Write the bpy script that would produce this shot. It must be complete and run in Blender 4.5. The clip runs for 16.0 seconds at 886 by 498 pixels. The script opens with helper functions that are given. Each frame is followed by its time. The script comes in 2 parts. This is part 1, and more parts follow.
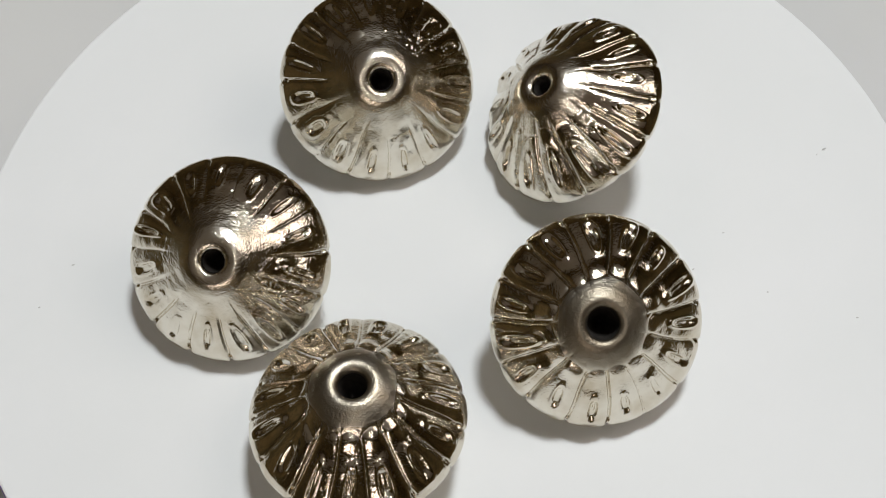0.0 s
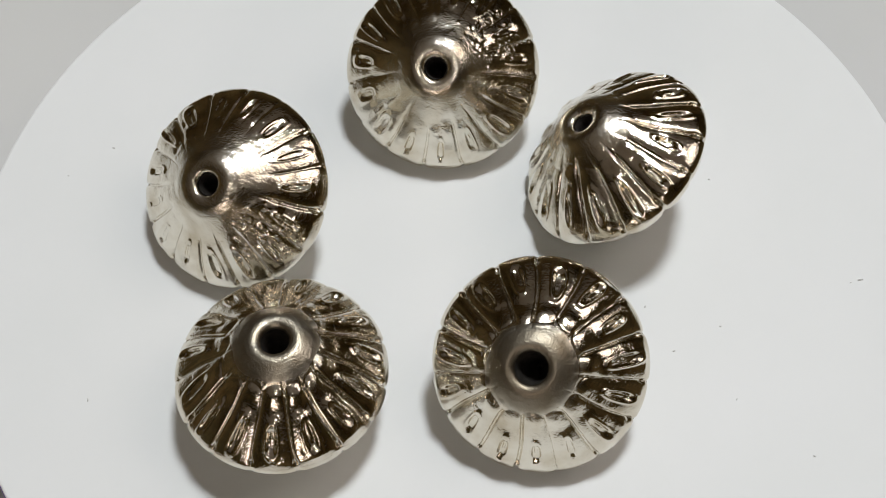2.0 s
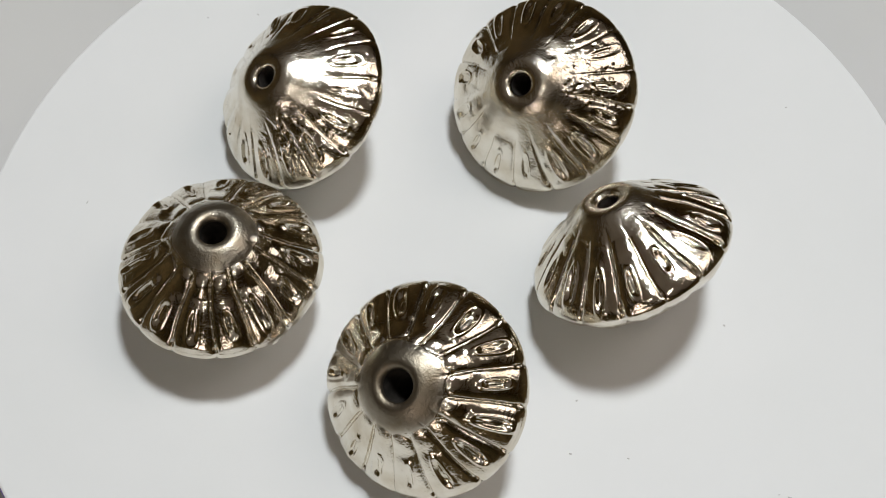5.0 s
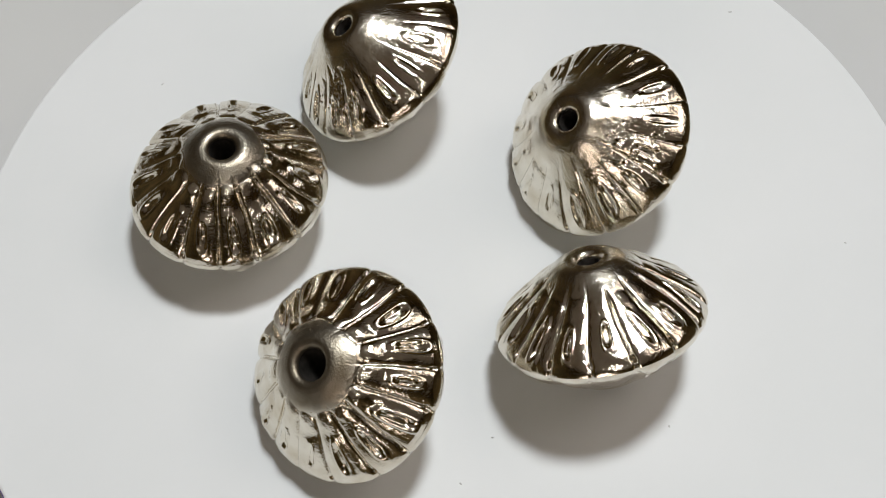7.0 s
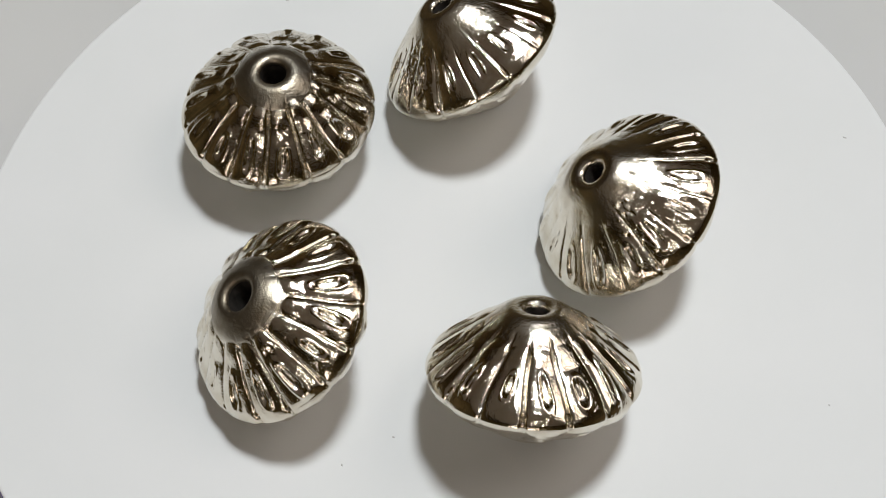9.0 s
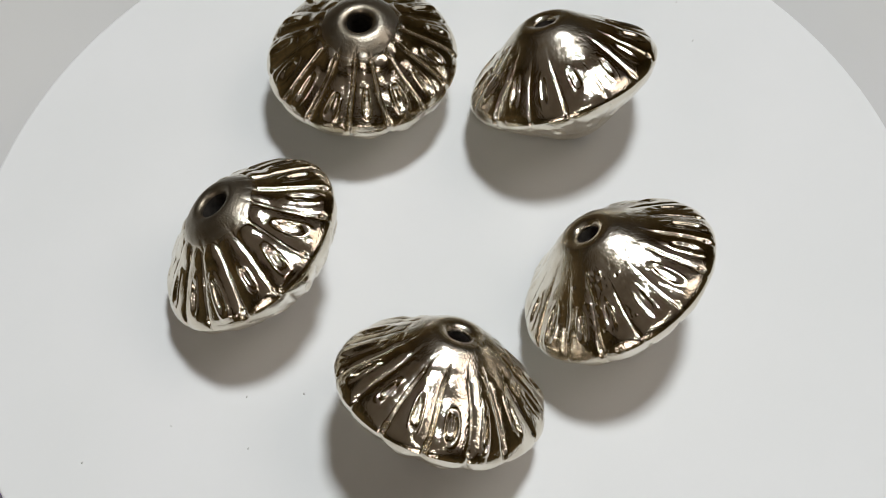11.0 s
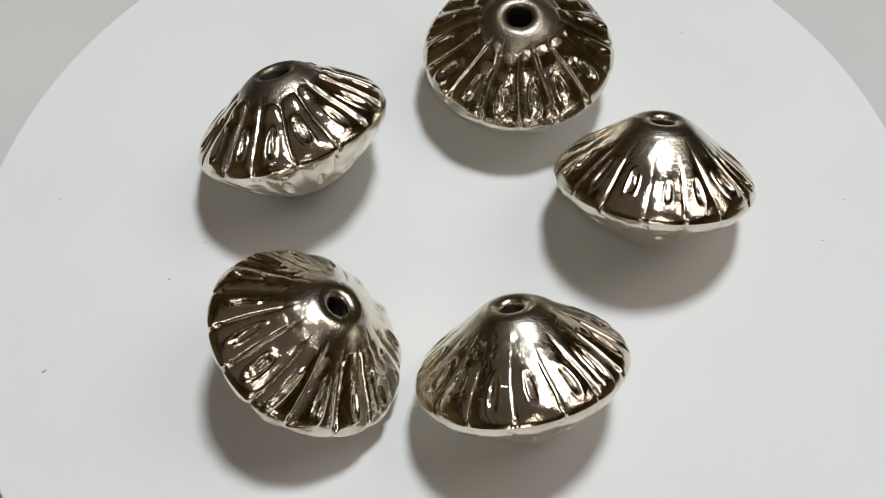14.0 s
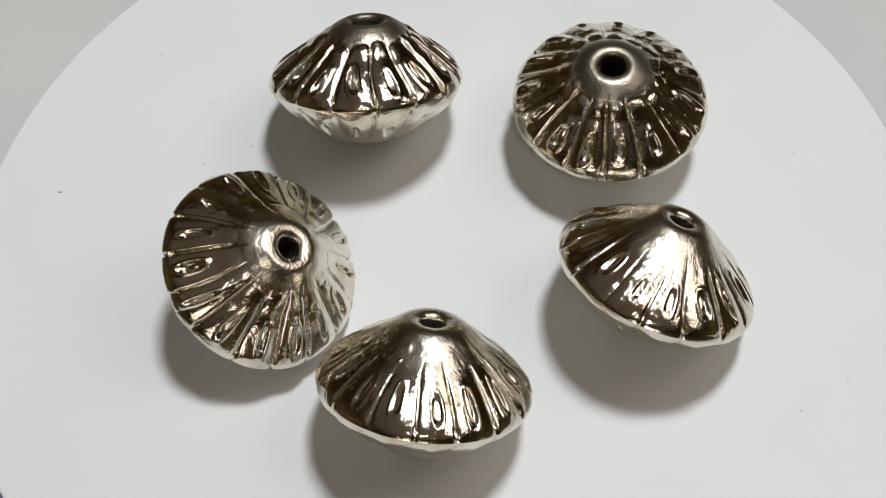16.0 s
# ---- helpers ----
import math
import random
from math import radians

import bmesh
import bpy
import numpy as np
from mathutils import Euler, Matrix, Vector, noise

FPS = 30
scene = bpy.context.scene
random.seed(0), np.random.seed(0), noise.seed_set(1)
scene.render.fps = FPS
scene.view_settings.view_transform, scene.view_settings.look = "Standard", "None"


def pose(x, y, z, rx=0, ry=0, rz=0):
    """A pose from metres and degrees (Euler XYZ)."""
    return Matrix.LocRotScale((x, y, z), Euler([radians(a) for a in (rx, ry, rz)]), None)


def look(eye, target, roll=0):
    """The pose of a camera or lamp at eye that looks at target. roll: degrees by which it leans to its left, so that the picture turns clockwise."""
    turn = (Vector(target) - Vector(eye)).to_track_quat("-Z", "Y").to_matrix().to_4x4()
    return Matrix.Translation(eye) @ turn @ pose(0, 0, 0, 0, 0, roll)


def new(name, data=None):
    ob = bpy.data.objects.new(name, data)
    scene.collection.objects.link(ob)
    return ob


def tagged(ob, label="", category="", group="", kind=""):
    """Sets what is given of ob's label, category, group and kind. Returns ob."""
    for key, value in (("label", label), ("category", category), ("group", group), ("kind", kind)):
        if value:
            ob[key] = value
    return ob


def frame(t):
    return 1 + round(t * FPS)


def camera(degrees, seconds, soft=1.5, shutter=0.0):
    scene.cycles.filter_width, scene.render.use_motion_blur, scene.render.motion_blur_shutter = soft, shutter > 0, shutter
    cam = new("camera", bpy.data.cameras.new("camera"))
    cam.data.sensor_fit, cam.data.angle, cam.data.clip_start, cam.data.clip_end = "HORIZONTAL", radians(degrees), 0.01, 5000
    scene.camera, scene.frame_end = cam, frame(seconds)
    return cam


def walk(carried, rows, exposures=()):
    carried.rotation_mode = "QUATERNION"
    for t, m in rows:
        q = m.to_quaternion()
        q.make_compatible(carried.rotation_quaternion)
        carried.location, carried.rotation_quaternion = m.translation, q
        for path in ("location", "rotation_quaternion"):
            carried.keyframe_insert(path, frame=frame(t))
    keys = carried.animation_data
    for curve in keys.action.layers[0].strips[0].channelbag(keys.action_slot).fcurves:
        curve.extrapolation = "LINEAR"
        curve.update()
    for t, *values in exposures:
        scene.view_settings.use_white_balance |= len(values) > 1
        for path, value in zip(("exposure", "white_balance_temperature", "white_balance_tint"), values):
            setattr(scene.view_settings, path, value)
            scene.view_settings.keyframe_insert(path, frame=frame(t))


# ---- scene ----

MM = 0.001

# ---- camera: it stands still over the turntable ----
cam = camera(31.99, 16.0, soft=1.0)
EYE = Vector((0.0, -0.07931, 0.13390))
YAW, PITCH = -0.0041, -1.0323
AIM = EYE + 0.16 * Vector((math.sin(YAW) * math.cos(PITCH), math.cos(YAW) * math.cos(PITCH), math.sin(PITCH)))
view = look(EYE, AIM, -3.495)
walk(cam, [(0.0, view), (16.0, view)], exposures=[(0.0, 0.04), (3.0, -0.02), (8.0, -0.02), (16.0, -0.04)])


# ---- light ----
world = bpy.data.worlds.new("room_air")
world.use_nodes = True
world.node_tree.nodes["Background"].inputs[0].default_value = (0.10, 0.09, 0.075, 1)
world.node_tree.nodes["Background"].inputs[1].default_value = 0.3
scene.world = world


def area_lamp(name, eye, target, size, watts, colour):
    data = bpy.data.lights.new(name, "AREA")
    data.shape, data.size, data.energy, data.color = "DISK", size, watts, colour
    ob = new(name, data)
    ob.matrix_world = look(eye, target)
    return ob


lamp_back = area_lamp("ceiling_spot_light", (0.30, 0.375, 1.55), (0, 0, 0), 0.25, 17.3, (0.957, 1.0, 1.03))
lamp_side = area_lamp("side_window_light", (0.95, 0.12, 1.20), (0, 0, 0), 0.80, 3.5, (1.0, 0.89, 0.81))
# added broad overhead fill that lifts the shadows; stands for no real fixture
lamp_fill = area_lamp("ceiling_panel_light", (0.0, 0.0, 2.25), (0, 0, 0), 4.9, 2.6, (1.0, 0.84, 0.73))
# small unseen front light, added to put glints on the petals
lamp_front = area_lamp("wall_lamp_light", (0.05, -0.95, 1.50), (0, 0, 0), 0.15, 1.5, (1.0, 0.94, 0.86))
# low front fill, added to open the beads' shadows; the south wall has no opening
lamp_low_fill = area_lamp("window_light", (-0.45, -2.45, 0.95), (0, 0, 0), 1.0, 9.0, (1.0, 0.85, 0.75))


# ---- materials ----
def material(name, colour, rough=0.5, metal=0.0):
    m = bpy.data.materials.new(name)
    m.use_nodes = True
    bsdf = m.node_tree.nodes["Principled BSDF"]
    bsdf.inputs["Base Color"].default_value = (*colour, 1)
    bsdf.inputs["Roughness"].default_value = rough
    bsdf.inputs["Metallic"].default_value = metal
    return m, m.node_tree, bsdf


def noise_node(tree, scale, detail=4.0, rough=0.55):
    co = tree.nodes.new("ShaderNodeTexCoord")
    n = tree.nodes.new("ShaderNodeTexNoise")
    n.inputs["Scale"].default_value, n.inputs["Detail"].default_value, n.inputs["Roughness"].default_value = scale, detail, rough
    tree.links.new(co.outputs["Object"], n.inputs["Vector"])
    return n.outputs["Fac"]


def ramp(tree, fac, stops):
    r = tree.nodes.new("ShaderNodeValToRGB")
    while len(r.color_ramp.elements) < len(stops):
        r.color_ramp.elements.new(0.5)
    for e, (at, c) in zip(r.color_ramp.elements, stops):
        e.position, e.color = at, (*c, 1)
    tree.links.new(fac, r.inputs["Fac"])
    return r.outputs["Color"]


def spread(tree, fac, low, high, lo=0.3, hi=0.7):
    n = tree.nodes.new("ShaderNodeMapRange")
    for k, v in (("From Min", lo), ("From Max", hi), ("To Min", low), ("To Max", high)):
        n.inputs[k].default_value = v
    tree.links.new(fac, n.inputs["Value"])
    return n.outputs["Result"]


def relief(tree, bsdf, fac, distance, strength=1.0):
    b = tree.nodes.new("ShaderNodeBump")
    b.inputs["Distance"].default_value, b.inputs["Strength"].default_value = distance, strength
    tree.links.new(fac, b.inputs["Height"])
    prior = bsdf.inputs["Normal"].links
    if prior:
        tree.links.new(prior[0].from_socket, b.inputs["Normal"])
    tree.links.new(b.outputs["Normal"], bsdf.inputs["Normal"])


def silver(name):
    """Cast silver: mirror-like on the petals, satin where the mesh's satin value rises."""
    tint = (0.80, 0.755, 0.66)
    m, tree, bsdf = material(name, tint, 0.2, 1.0)
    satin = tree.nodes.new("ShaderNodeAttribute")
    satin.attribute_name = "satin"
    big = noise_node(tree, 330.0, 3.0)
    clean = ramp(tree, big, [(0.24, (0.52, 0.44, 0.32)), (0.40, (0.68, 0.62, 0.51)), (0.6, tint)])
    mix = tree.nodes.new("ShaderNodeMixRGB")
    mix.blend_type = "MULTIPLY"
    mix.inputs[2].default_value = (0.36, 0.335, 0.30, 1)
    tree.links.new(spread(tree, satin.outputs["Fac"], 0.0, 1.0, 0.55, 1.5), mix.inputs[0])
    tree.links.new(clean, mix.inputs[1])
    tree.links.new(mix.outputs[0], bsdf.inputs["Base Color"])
    add = tree.nodes.new("ShaderNodeMath")
    add.operation = "MULTIPLY_ADD"
    tree.links.new(satin.outputs["Fac"], add.inputs[0])
    add.inputs[1].default_value = 0.22
    tree.links.new(spread(tree, big, 0.11, 0.045), add.inputs[2])
    tree.links.new(add.outputs[0], bsdf.inputs["Roughness"])
    relief(tree, bsdf, noise_node(tree, 4600.0, 2.0), 0.034 * MM, 1.0)
    grain = [n for n in tree.nodes if n.bl_idname == "ShaderNodeBump"][0]
    tree.links.new(spread(tree, satin.outputs["Fac"], 0.6, 1.0, 0.0, 1.0), grain.inputs["Strength"])
    relief(tree, bsdf, noise_node(tree, 1150.0, 3.0), 0.045 * MM, 0.8)
    return m


SILVER = silver("cast_silver")
# the hole's shade is put into this colour, far darker than the silver
BORE, _t, _b = material("shaded_bore_metal", (0.20, 0.18, 0.16), 0.55, 1.0)
_t.links.new(ramp(_t, noise_node(_t, 900.0), [(0.3, (0.08, 0.074, 0.066)), (0.7, (0.20, 0.18, 0.16))]), _b.inputs["Base Color"])

WHITE, _t, _b = material("white_matt_plastic", (0.80, 0.81, 0.80), 0.55)
_b.inputs["Specular IOR Level"].default_value = 0.25
_t.links.new(ramp(_t, noise_node(_t, 45.0, 5.0), [(0.3, (0.775, 0.79, 0.785)), (0.7, (0.805, 0.815, 0.815))]), _b.inputs["Base Color"])
relief(_t, _b, noise_node(_t, 2500.0, 2.0), 0.004 * MM, 0.5)
PURPLE, _t, _b = material("violet_plastic", (0.27, 0.22, 0.62), 0.4)
_t.links.new(ramp(_t, noise_node(_t, 120.0), [(0.3, (0.24, 0.19, 0.56)), (0.7, (0.30, 0.25, 0.68))]), _b.inputs["Base Color"])
DARK, _t, _b = material("dark_grey_plastic", (0.06, 0.055, 0.05), 0.5)
SPECK, _t, _b = material("grey_dust", (0.56, 0.55, 0.54), 0.9)
TABLE, _t, _b = material("pale_grey_table", (0.5, 0.5, 0.48), 0.6)
_t.links.new(ramp(_t, noise_node(_t, 14.0, 5.0), [(0.3, (0.60, 0.60, 0.58)), (0.7, (0.65, 0.65, 0.63))]), _b.inputs["Base Color"])
relief(_t, _b, noise_node(_t, 700.0, 3.0), 0.03 * MM, 0.4)
WALL, _t, _b = material("brown_room_wall", (0.13, 0.10, 0.07), 0.8)
_t.links.new(ramp(_t, noise_node(_t, 1.1, 4.0), [(0.36, (0.15, 0.128, 0.056)), (0.64, (0.36, 0.255, 0.112))]), _b.inputs["Base Color"])
CEIL, _t, _b = material("grey_ceiling", (0.55, 0.54, 0.52), 0.9)


# ---- helpers for meshes ----
def mesh_object(name, mesh, mat, parent=None, smooth=True):
    mesh.materials.append(mat)
    mesh.polygons.foreach_set("use_smooth", [smooth] * len(mesh.polygons))
    ob = new(name, mesh)
    if parent:
        ob.parent = parent
    return ob


def part(name, bm, mat, parent=None, label="", smooth=False):
    mesh = bpy.data.meshes.new(name)
    bm.to_mesh(mesh)
    bm.free()
    ob = mesh_object(name, mesh, mat, parent, smooth)
    return tagged(ob, label) if label else ob


def box(lo, hi):
    bm = bmesh.new()
    bmesh.ops.create_cube(bm, size=1.0)
    for v in bm.verts:
        v.co = Vector([a + (b - a) * (c + 0.5) for a, b, c in zip(lo, hi, v.co)])
    return bm


def lathe(profile, steps):
    """A closed solid of revolution about z from (radius, height) pairs that start and end on the axis."""
    bm = bmesh.new()
    rings = []
    for r, z in profile:
        if r == 0:
            rings.append([bm.verts.new((0, 0, z))])
        else:
            rings.append([bm.verts.new((r * math.cos(2 * math.pi * i / steps), r * math.sin(2 * math.pi * i / steps), z)) for i in range(steps)])
    for a, b in zip(rings, rings[1:]):
        for i in range(steps):
            j = (i + 1) % steps
            q = [a[i % len(a)], a[j % len(a)], b[j % len(b)], b[i % len(b)]]
            bm.faces.new(list(dict.fromkeys(q)))
    bmesh.ops.recalc_face_normals(bm, faces=bm.faces)
    bmesh.ops.translate(bm, verts=bm.verts, vec=(0.15 * MM, 0.05 * MM, 0))
    return bm


# ---- the room: table, walls, ceiling ----
TOP = -0.022
def table():
    thing = tagged(new("table"), "small pale grey matt table under the turntable", "table")
    bm = box((-0.20, -0.35, TOP - 0.025), (0.20, 0.115, TOP))
    bmesh.ops.bevel(bm, geom=bm.edges[:], offset=0.003, segments=3, affect="EDGES")
    part("tabletop", bm, TABLE, thing)
    for x in (-0.175, 0.175):
        for y in (-0.325, 0.09):
            bm = box((x - 0.018, y - 0.018, -0.75), (x + 0.018, y + 0.018, TOP - 0.025))
            bmesh.ops.bevel(bm, geom=bm.edges[:], offset=0.003, segments=2, affect="EDGES")
            part("leg", bm, TABLE, thing)


table()
tagged(part("floor", box((-2.6, -2.6, -0.80), (2.6, 2.6, -0.75)), WALL), "dark brown room floor", "floor", kind="structure")
for nm, lo, hi in (("wall_north", (-2.6, 2.5, -0.75), (2.6, 2.6, 2.3)), ("wall_south", (-2.6, -2.6, -0.75), (2.6, -2.5, 2.3)),
                   ("wall_east", (2.5, -2.5, -0.75), (2.6, 2.5, 2.3)), ("wall_west", (-2.6, -2.5, -0.75), (-2.5, 2.5, 2.3))):
    tagged(part(nm, box(lo, hi), WALL), "dull brown room wall in shade", "wall", kind="structure")
tagged(part("ceiling", box((-2.6, -2.6, 2.3), (2.6, 2.6, 2.35)), CEIL), "pale grey room ceiling", "ceiling", kind="structure")


# ---- the turntable ----
RD = 48.45 * MM
turntable = tagged(new("turntable"), "round white turntable with a violet edge", "turntable")
platter = part("platter", lathe([(0, 0), (RD - 0.25 * MM, 0), (RD - 0.05 * MM, -0.08 * MM), (RD, -0.25 * MM), (RD, -0.4 * MM), (0, -0.4 * MM)], 192), WHITE, turntable, "white matt disc")
part("edge_band", lathe([(0, -0.43 * MM), (RD + 0.02 * MM, -0.43 * MM), (RD + 0.10 * MM, -0.50 * MM), (RD + 0.10 * MM, -3.2 * MM), (RD - 0.2 * MM, -3.5 * MM), (0, -3.5 * MM)], 192), PURPLE, turntable, "violet plastic edge")
part("foot", lathe([(0, -3.55 * MM), (RD * 0.7, -3.55 * MM), (RD * 0.74, -8 * MM), (RD * 0.8, TOP + 1 * MM), (RD * 0.79, TOP), (0, TOP)], 96), DARK, turntable, "dark plastic foot")


def speck(x, y, long, wide, turn):
    bm = bmesh.new()
    bmesh.ops.create_icosphere(bm, subdivisions=1, radius=1.0)
    for v in bm.verts:
        k = 1 + 0.35 * noise.noise(v.co * 1.7 + Vector((x * 900, y * 900, 0)))
        v.co = Vector((v.co.x * long * k, v.co.y * wide * k, v.co.z * wide * 0.4 + wide * 0.2))
    ob = part("speck", bm, SPECK, turntable, smooth=True)
    ob.matrix_local = pose(x, y, 0, 0, 0, turn)


SPECKS = [(39.80, 10.10, 0.30, 0.11, 30), (38.95, 9.5, 0.16, 0.05, 55), (-24.14, 36.46, 0.26, 0.09, 80), (-37.79, 1.31, 0.20, 0.08, 10), (39.58, -9.79, 0.14, 0.09, 0),
          (24.44, -3.33, 0.16, 0.09, 40), (20.50, 0.51, 0.16, 0.10, 70), (-27.40, -26.17, 0.22, 0.07, 120), (28.0, 0.7, 0.13, 0.08, 20), (31.4, -6.4, 0.15, 0.06, 90),
          (6.81, 39.4, 0.14, 0.08, 60), (22.7, 17.0, 0.16, 0.10, 0), (-40.8, -3.4, 0.13, 0.08, 15)]
for x, y, a, b, turn in SPECKS:
    speck(x * MM, y * MM, a * MM, b * MM, turn)


# ---- the beads ----
R = 10.0 * MM
PETALS = 15
PROFILE = [(0.225, 0.952), (0.27, 0.926), (0.33, 0.872), (0.40, 0.79), (0.46, 0.72), (0.53, 0.64),
           (0.61, 0.55), (0.7, 0.45), (0.8, 0.335), (0.88, 0.235), (0.94, 0.155), (0.968, 0.108), (0.986, 0.066), (0.996, 0.03), (1.0, 0.0)]


def smooth_profile(pairs, count):
    p = np.array(pairs)
    d = np.concatenate([[0], np.cumsum(np.hypot(*np.diff(p, axis=0).T))])
    u = np.linspace(0, d[-1], count)
    out = np.stack([np.interp(u, d, p[:, 0]), np.interp(u, d, p[:, 1])], 1)
    for _ in range(count // 20):
        out[1:-1] = 0.25 * out[:-2] + 0.5 * out[1:-1] + 0.25 * out[2:]
    return out


def waves(rng, phi, count, top):
    """A random periodic function of the angle, about -1 to 1."""
    f = np.zeros_like(phi)
    for k in range(1, count + 1):
        f += rng.normal() * np.cos(k * phi + rng.uniform(0, 6.28)) / k ** 0.7
    return top * f / 2.0


def step(x, at, soft):
    return 1 / (1 + np.exp(-np.clip((x - at) / soft, -40, 40)))


def petal_relief(r, phi, rng, phase, worn, start, depth_all, reach, crisp):
    """Height in millimetres of the cast petals at radius r (0 to 1) and angle phi."""
    sector = 2 * math.pi / PETALS
    shift = (phi - phase) / sector
    shift = shift + 0.03 * np.sin(9 * r + rng.uniform(0, 6.28) + 3 * phi)
    index = np.floor(shift).astype(int) % PETALS
    after = (index + 1) % PETALS
    across = shift - np.floor(shift)
    jitter, bend = rng.uniform(-0.07, 0.07, PETALS), rng.uniform(-0.16, 0.16, PETALS)
    left, right = jitter[index] + bend[index] * (r - 0.75), jitter[after] + bend[after] * (r - 0.75)
    across = (across - left) / (1 + right - left)
    pick = lambda low, high: rng.uniform(low, high, PETALS)[index]
    wear = np.clip(1 - worn * np.clip(np.cos(phi - start), 0, 1) ** 1.5, 0.10, 1)
    mm = sector * r * 10.0
    side = np.abs(np.where(across < 0.5, across, 1 - across)) * mm
    groove = rng.uniform(0.25, 1.15, PETALS)
    near = np.where(across < 0.5, groove[index], groove[after])
    begin = reach + 0.045 * waves(rng, phi, 9, 1.0) + 0.20 * (1 - wear) ** 2 + pick(-0.02, 0.02)
    soft = 0.012 + 0.04 * (1 - crisp)
    on = step(r, begin, soft)
    # crease round the collar, where the petals set in with a rounded, swollen end
    round_end = begin + 0.05 * np.abs(2 * across - 1) ** 3
    h = -0.12 * crisp * np.exp(-((r - round_end + 0.012) / 0.02) ** 2)
    puff = 1 - np.abs(np.clip(2 * across - 1, -1, 1)) ** pick(2.0, 3.6)
    swell = 1 + pick(0.2, 0.9) * crisp * np.exp(-((r - begin - 0.06) / 0.045) ** 2) - pick(0.1, 0.45) * np.exp(-((r - begin - 0.17) / 0.05) ** 2)
    h += (pick(0.11, 0.28) * puff * swell - 0.10 + pick(-0.09, 0.09) * (2 * across - 1)) * step(r, round_end, soft)
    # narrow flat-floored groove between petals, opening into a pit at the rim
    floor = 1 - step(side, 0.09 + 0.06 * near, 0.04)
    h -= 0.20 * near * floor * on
    h -= 0.48 * near * np.exp(-(side / 0.22) ** 2) * step(r, 0.945, 0.012)
    # blunt-ended slot pressed into the outer half of each petal, with a raised lip and a tongue
    mid, half, wide, off = pick(0.76, 0.82), pick(0.075, 0.12), pick(0.085, 0.14), pick(-0.05, 0.05)
    along = (r - mid) / half
    over = (across - 0.5 - off - pick(-0.4, 0.4) * (r - mid)) / wide
    slot = (np.abs(along) ** 2.6 + np.abs(over) ** 2.6) ** (1 / 2.6)
    press = pick(0.5, 1.15)
    h -= press * (0.30 * (1 - step(slot, 0.88, 0.10)) - 0.11 * np.exp(-((slot - 1.40) / 0.28) ** 2))
    h += press * pick(0.0, 0.9) * 0.24 * np.exp(-((along + 0.45) / 0.6) ** 2 - (over / 0.42) ** 2)
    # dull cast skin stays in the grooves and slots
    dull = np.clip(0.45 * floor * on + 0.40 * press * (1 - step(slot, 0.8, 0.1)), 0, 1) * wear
    return h * wear * depth_all, dull


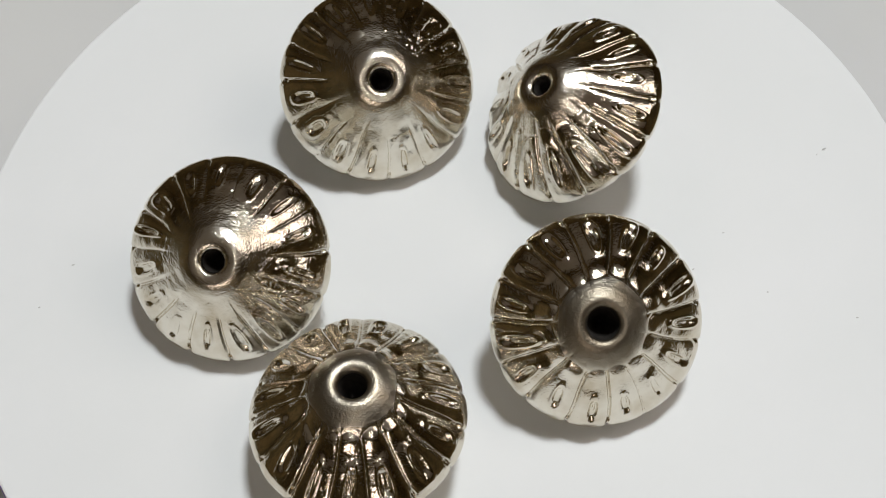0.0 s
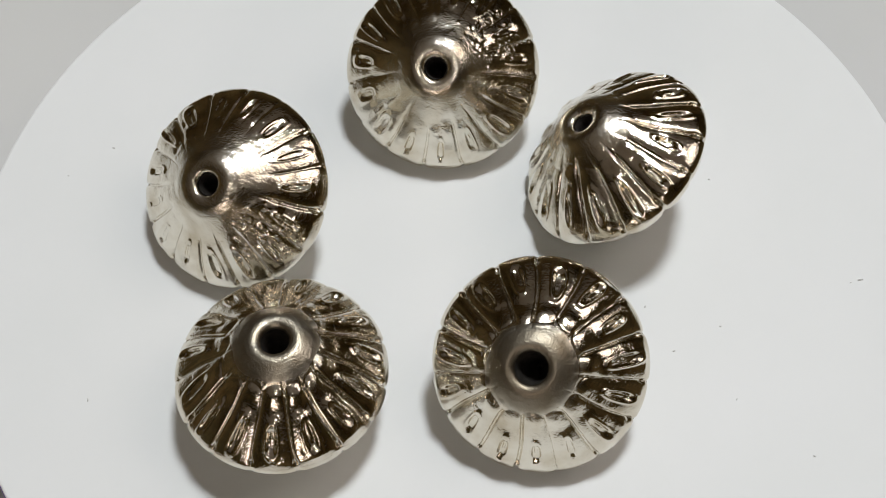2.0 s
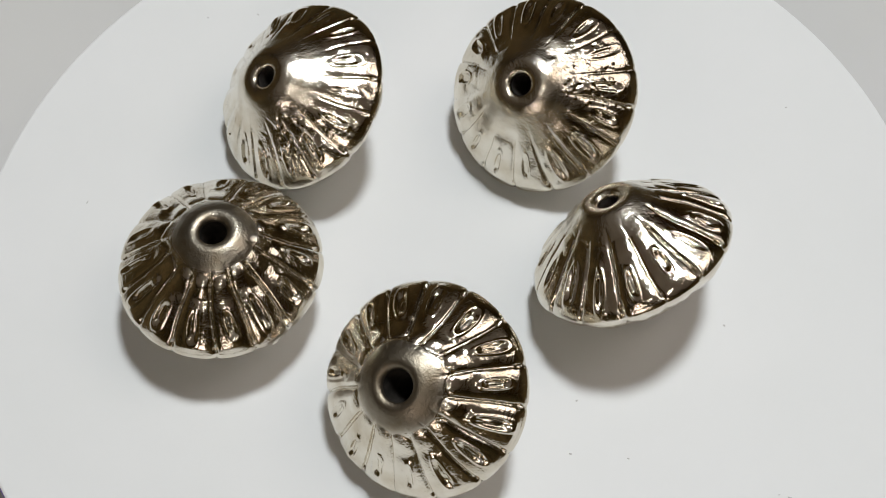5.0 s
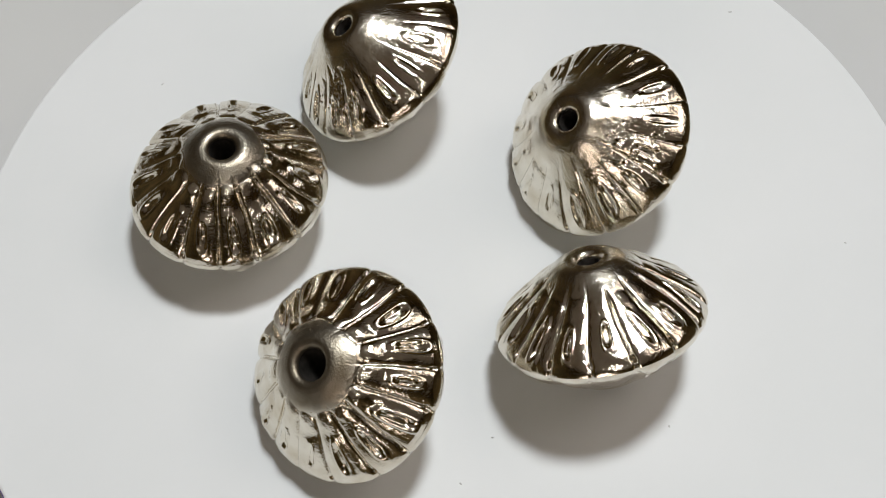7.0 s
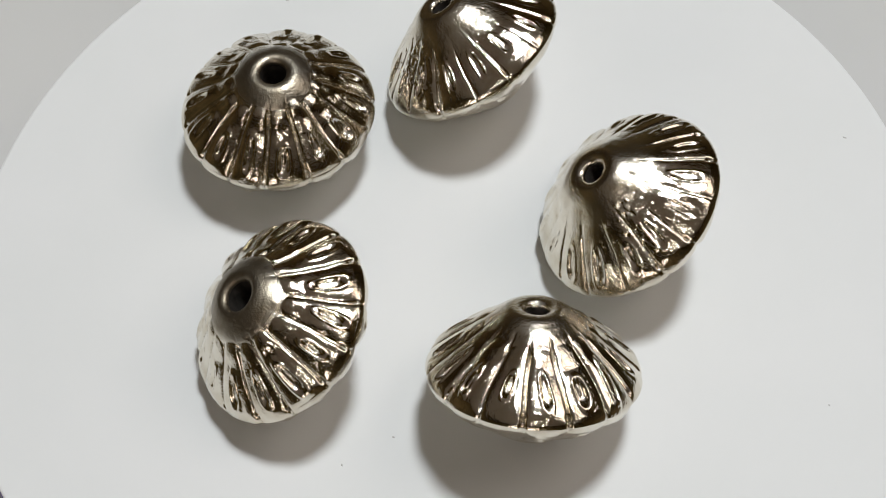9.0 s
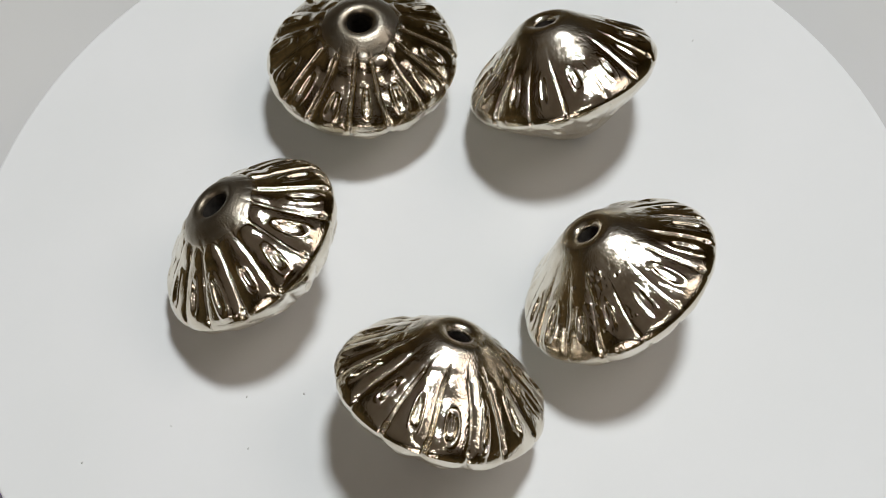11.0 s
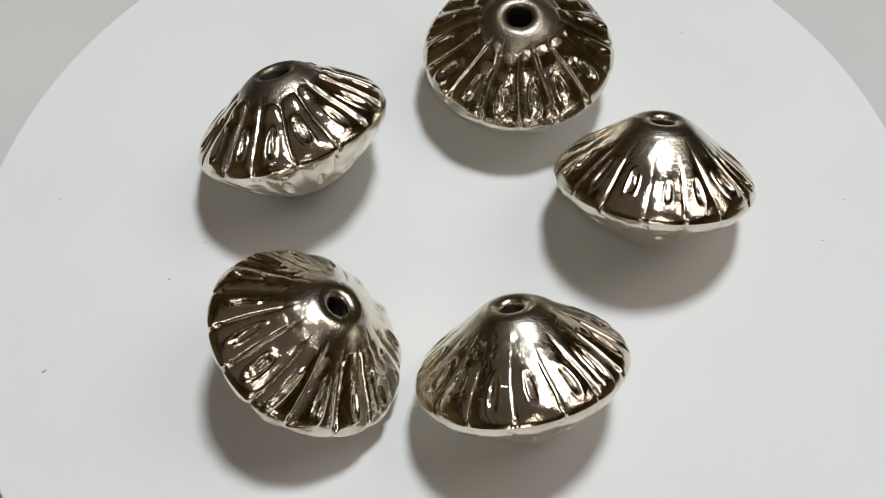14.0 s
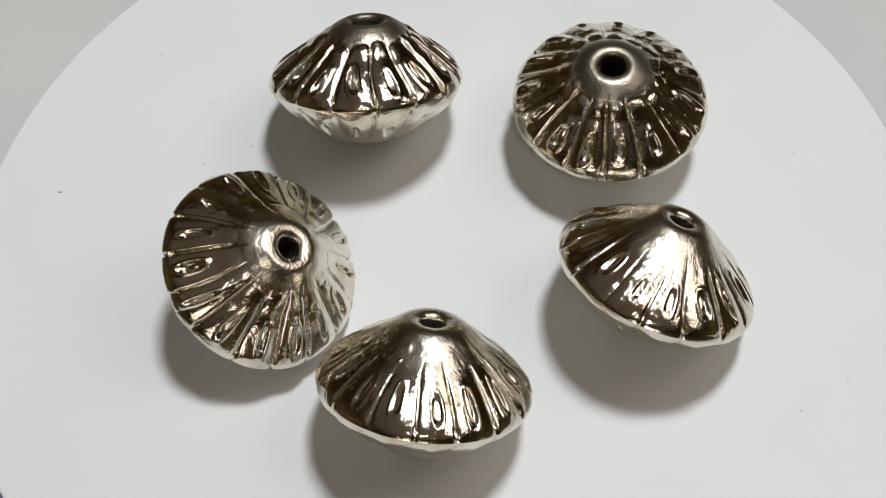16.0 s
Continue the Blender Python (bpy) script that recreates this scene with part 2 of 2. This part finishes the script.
def half_shell(rng, height, steps, count, bore, phase, worn, start, depth_all, reach, lean, matt, crisp, pitted, full, rim):
    """Points, normals and satin values of one half, from the hole's lip out to the rim, rim plane at z = 0; rim: the other half's edge to meet."""
    lip = [(bore, 0.85), (bore + 0.003, 0.89), (bore + 0.012, 0.918), (bore + 0.028, 0.938), (bore + 0.05, 0.950), (bore + 0.075, 0.953)]
    pairs = lip + [(q, z) for q, z in PROFILE if q > bore + 0.09]
    prof = smooth_profile(pairs, count)
    prof[:, 1] += full * np.sin(math.pi * np.clip((prof[:, 0] - 0.25) / 0.75, 0, 1))
    phi = np.linspace(0, 2 * math.pi, steps, endpoint=False)
    rr, pp = np.meshgrid(prof[:, 0], phi, indexing="ij")
    zz = np.repeat(prof[:, 1:2], steps, axis=1) * height / MM
    d = np.gradient(prof * np.array([10.0, height / MM]), axis=0)
    d /= np.hypot(d[:, 0], d[:, 1])[:, None]
    nr, nz = -d[:, 1], d[:, 0]
    h, dull = petal_relief(rr, pp, rng, phase, worn, start, depth_all, reach, crisp)
    h += 0.06 * waves(rng, pp, 6, 1.0) * np.clip((rr - 0.35) / 0.6, 0, 1)
    for k in range(170):
        a, q, s = rng.uniform(0, 2 * math.pi), rng.uniform(0.36, 0.96), rng.uniform(0.10, 0.36) if k > 40 else rng.uniform(0.4, 0.9)
        d2 = ((rr - q) * 10) ** 2 + (2 * np.sin((pp - a) / 2) * rr * 10) ** 2
        h += rng.uniform(-0.06, 0.05) * s / 0.4 * np.exp(-d2 / s ** 2)
    if pitted is not None:
        for k in range(90):
            a, q, s = pitted + rng.normal() * 0.24, rng.uniform(0.42, 0.88), rng.uniform(0.10, 0.22)
            d2 = ((rr - q) * 10) ** 2 + (2 * np.sin((pp - a) / 2) * rr * 10) ** 2
            h += rng.uniform(-0.08, 0.08) * np.exp(-d2 / s ** 2)
    h *= np.clip((rr - 0.30) / 0.1, 0, 1) * np.clip((1.0 - rr) / 0.045, 0.38, 1)
    x = rr * 10 + nr[:, None] * h + 0.06 * waves(rng, pp, 4, 1.0) * np.clip((rr - 0.2) / 0.2, 0, 1)
    z = zz + nz[:, None] * h
    if rim is not None:
        wide, high = (np.interp(phi, np.linspace(0, 2 * math.pi, len(e), endpoint=False), e, period=2 * math.pi) for e in rim)
        blend = np.clip((rr - 0.93) / 0.07, 0, 1) ** 2
        x += blend * (wide - x[-1])
        z += blend * (-high - z[-1])
    edge = (x[-1].copy(), z[-1].copy())
    tip = np.clip(zz / (height / MM), 0, 1) ** 2
    pts = np.stack([x * np.cos(pp) + lean[0] * tip, x * np.sin(pp) + lean[1] * tip, z], -1)
    du = np.gradient(pts, axis=0)
    dv = np.roll(pts, -1, axis=1) - np.roll(pts, 1, axis=1)
    n = np.cross(du, dv)
    n /= np.linalg.norm(n, axis=-1, keepdims=True)
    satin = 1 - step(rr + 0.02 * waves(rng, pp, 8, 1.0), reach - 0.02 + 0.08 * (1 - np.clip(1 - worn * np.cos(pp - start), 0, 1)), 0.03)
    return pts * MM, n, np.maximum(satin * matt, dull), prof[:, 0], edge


def grid_object(name, pts, normals, satin, up, lay, mat, thing):
    rings, steps = pts.shape[:2]
    i = np.arange((rings - 1) * steps)
    row, col = i // steps, i % steps
    nxt = (col + 1) % steps
    quads = np.stack([row * steps + col, (row + 1) * steps + col, (row + 1) * steps + nxt, row * steps + nxt], 1)
    pts, normals = pts.reshape(-1, 3).copy(), normals.reshape(-1, 3).copy()
    if not up:
        quads = quads[:, ::-1]
        pts[:, 2] *= -1
        normals[:, 2] *= -1
    m = np.array(lay)
    pts = pts @ m[:3, :3].T + m[:3, 3]
    normals = normals @ m[:3, :3].T
    normals /= np.linalg.norm(normals, axis=1, keepdims=True)
    mesh = bpy.data.meshes.new(name)
    mesh.from_pydata(pts.tolist(), [], quads.tolist())
    mesh.update()
    mesh.attributes.new("satin", "FLOAT", "POINT").data.foreach_set("value", satin.ravel().astype(np.float32))
    ob = mesh_object(name, mesh, mat, thing)
    mesh.normals_split_custom_set_from_vertices(normals.tolist())
    return ob


def bead(seed, label, centre, azimuth, tilt, size, top, bottom, lean, phase, worn, start, bore, depth_all, reach, matt, crisp, pitted=None, full=0.0):
    rng = np.random.default_rng(seed)
    thing = tagged(new("bead"), label, "bead", "beads on the turntable")
    lay = Matrix.Rotation(azimuth, 4, "Z") @ Matrix.Rotation(tilt, 4, "Y") @ Matrix.Scale(size, 4)
    rim = None
    for up, height in ((True, top), (False, bottom)):
        steps, count = (900, 240) if up else (360, 110)
        pts, n, satin, radius, edge = half_shell(rng, height, steps, count, bore, phase, worn if up else 0.3, start, depth_all, reach, lean if up else (0, 0), matt, crisp, pitted if up else None, 0.0 if up else full, rim)
        rim = edge
        cut = int(np.searchsorted(radius[count // 8:], 0.40)) + count // 8
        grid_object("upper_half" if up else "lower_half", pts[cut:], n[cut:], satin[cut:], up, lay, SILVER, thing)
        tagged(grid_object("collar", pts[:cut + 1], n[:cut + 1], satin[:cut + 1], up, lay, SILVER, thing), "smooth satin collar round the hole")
    # bore pinched almost shut midway, to keep light from showing through
    zs = np.array([0.86 * top, 0.6 * top, 0.2 * top, -0.2 * bottom, -0.6 * bottom, -0.86 * bottom])
    qs = np.array([1.0, 0.85, 0.08, 0.08, 0.85, 1.0]) * bore * 10
    phi = np.linspace(0, 2 * math.pi, 64, endpoint=False)
    sway = np.where(zs > 0, (zs / top) ** 2, 0)[:, None]
    pts = np.stack([qs[:, None] * np.cos(phi) + lean[0] * sway, qs[:, None] * np.sin(phi) + lean[1] * sway, np.repeat(zs[:, None] / MM, 64, axis=1)], -1) * MM
    n = np.stack([np.repeat(-np.cos(phi)[None], 6, 0), np.repeat(-np.sin(phi)[None], 6, 0), np.zeros((6, 64))], -1)
    tagged(grid_object("bore", pts[::-1], n[::-1], np.ones((6, 64)), True, lay, BORE, thing), "inside of the hole, its shade put into the colour")
    meshes = [ob.data for ob in thing.children]
    low = min(v.co.z for me in meshes for v in me.vertices)
    for me in meshes:
        me.transform(Matrix.Translation((0, 0, -low)))
    return thing, centre


beads = [
    bead(11, "dark silver cast metal bead standing upright on its collar", (-8.885 * MM, -20.174 * MM), 0.9599, -0.0110, 0.9900, 6.842 * MM, 6.506 * MM, (0.397, 0.183), 0.102, 0.2, 2.2, 0.13, 1.1, 0.43, 1.3, 0.5),
    bead(12, "silver cast metal bead with half-worn petals, lying tilted", (-20.834 * MM, -3.001 * MM), -1.8055, 0.5686, 0.9878, 6.867 * MM, 6.655 * MM, (0.004, 0.061), 0.128, 0.6, 2.9, 0.105, 1.0, 0.54, 0.6, 0.1, 1.2),
    bead(13, "silver cast metal bead with shallow petals, lying tilted", (-6.118 * MM, 16.803 * MM), -1.3546, 0.6153, 0.9942, 7.137 * MM, 6.959 * MM, (-0.052, -0.075), -0.121, 0.4, 3.0, 0.105, 0.8, 0.55, 0.6, 0.12, 2.17),
    bead(14, "bright silver cast metal bead with crisp petals, lying tilted", (13.608 * MM, 12.284 * MM), -2.9797, 0.5787, 0.9936, 6.999 * MM, 6.607 * MM, (0.056, 0.141), 0.157, 0.0, 2.6, 0.1, 1.2, 0.47, 0.6, 0.25),
    bead(15, "silver cast metal bead with deep petals and wide hole, tilted", (13.510 * MM, -12.130 * MM), -1.4400, 0.5780, 0.9920, 6.678 * MM, 6.786 * MM, (-0.277, -0.464), -0.075, 0.15, 0.0, 0.148, 1.1, 0.44, 1.6, 0.5, full=0.08),
]

# ---- what moves: the turntable turns and carries the beads ----
def turn_at(t):
    s = t / 16.0
    return -3.0483 * s + -0.2214 * s ** 2 + -0.8988 * s ** 3 + 0.5261 * s ** 4


def settle_at(t):
    """The last bead rocks over to a new rest between 4.3 and 6.2 s."""
    u = min(max((t - 4.3) / 1.9, 0.0), 1.0)
    return u * u * (3 - 2 * u)


def motions():
    times = [0.5 * i for i in range(33)]
    walk(turntable, [(t, pose(0, 0, 0, 0, 0, math.degrees(turn_at(t)))) for t in times])
    for thing, (x, y) in beads:
        rows = []
        for t in times:
            a = turn_at(t)
            k = settle_at(t) if thing == beads[4][0] else 0.0
            px, py, spin = x + 1.21 * MM * k, y + 0.27 * MM * k, 0.31 * k
            rows.append((t, pose(px * math.cos(a) - py * math.sin(a), px * math.sin(a) + py * math.cos(a), 0, 0, 0, math.degrees(a + spin))))
        walk(thing, rows)


motions()
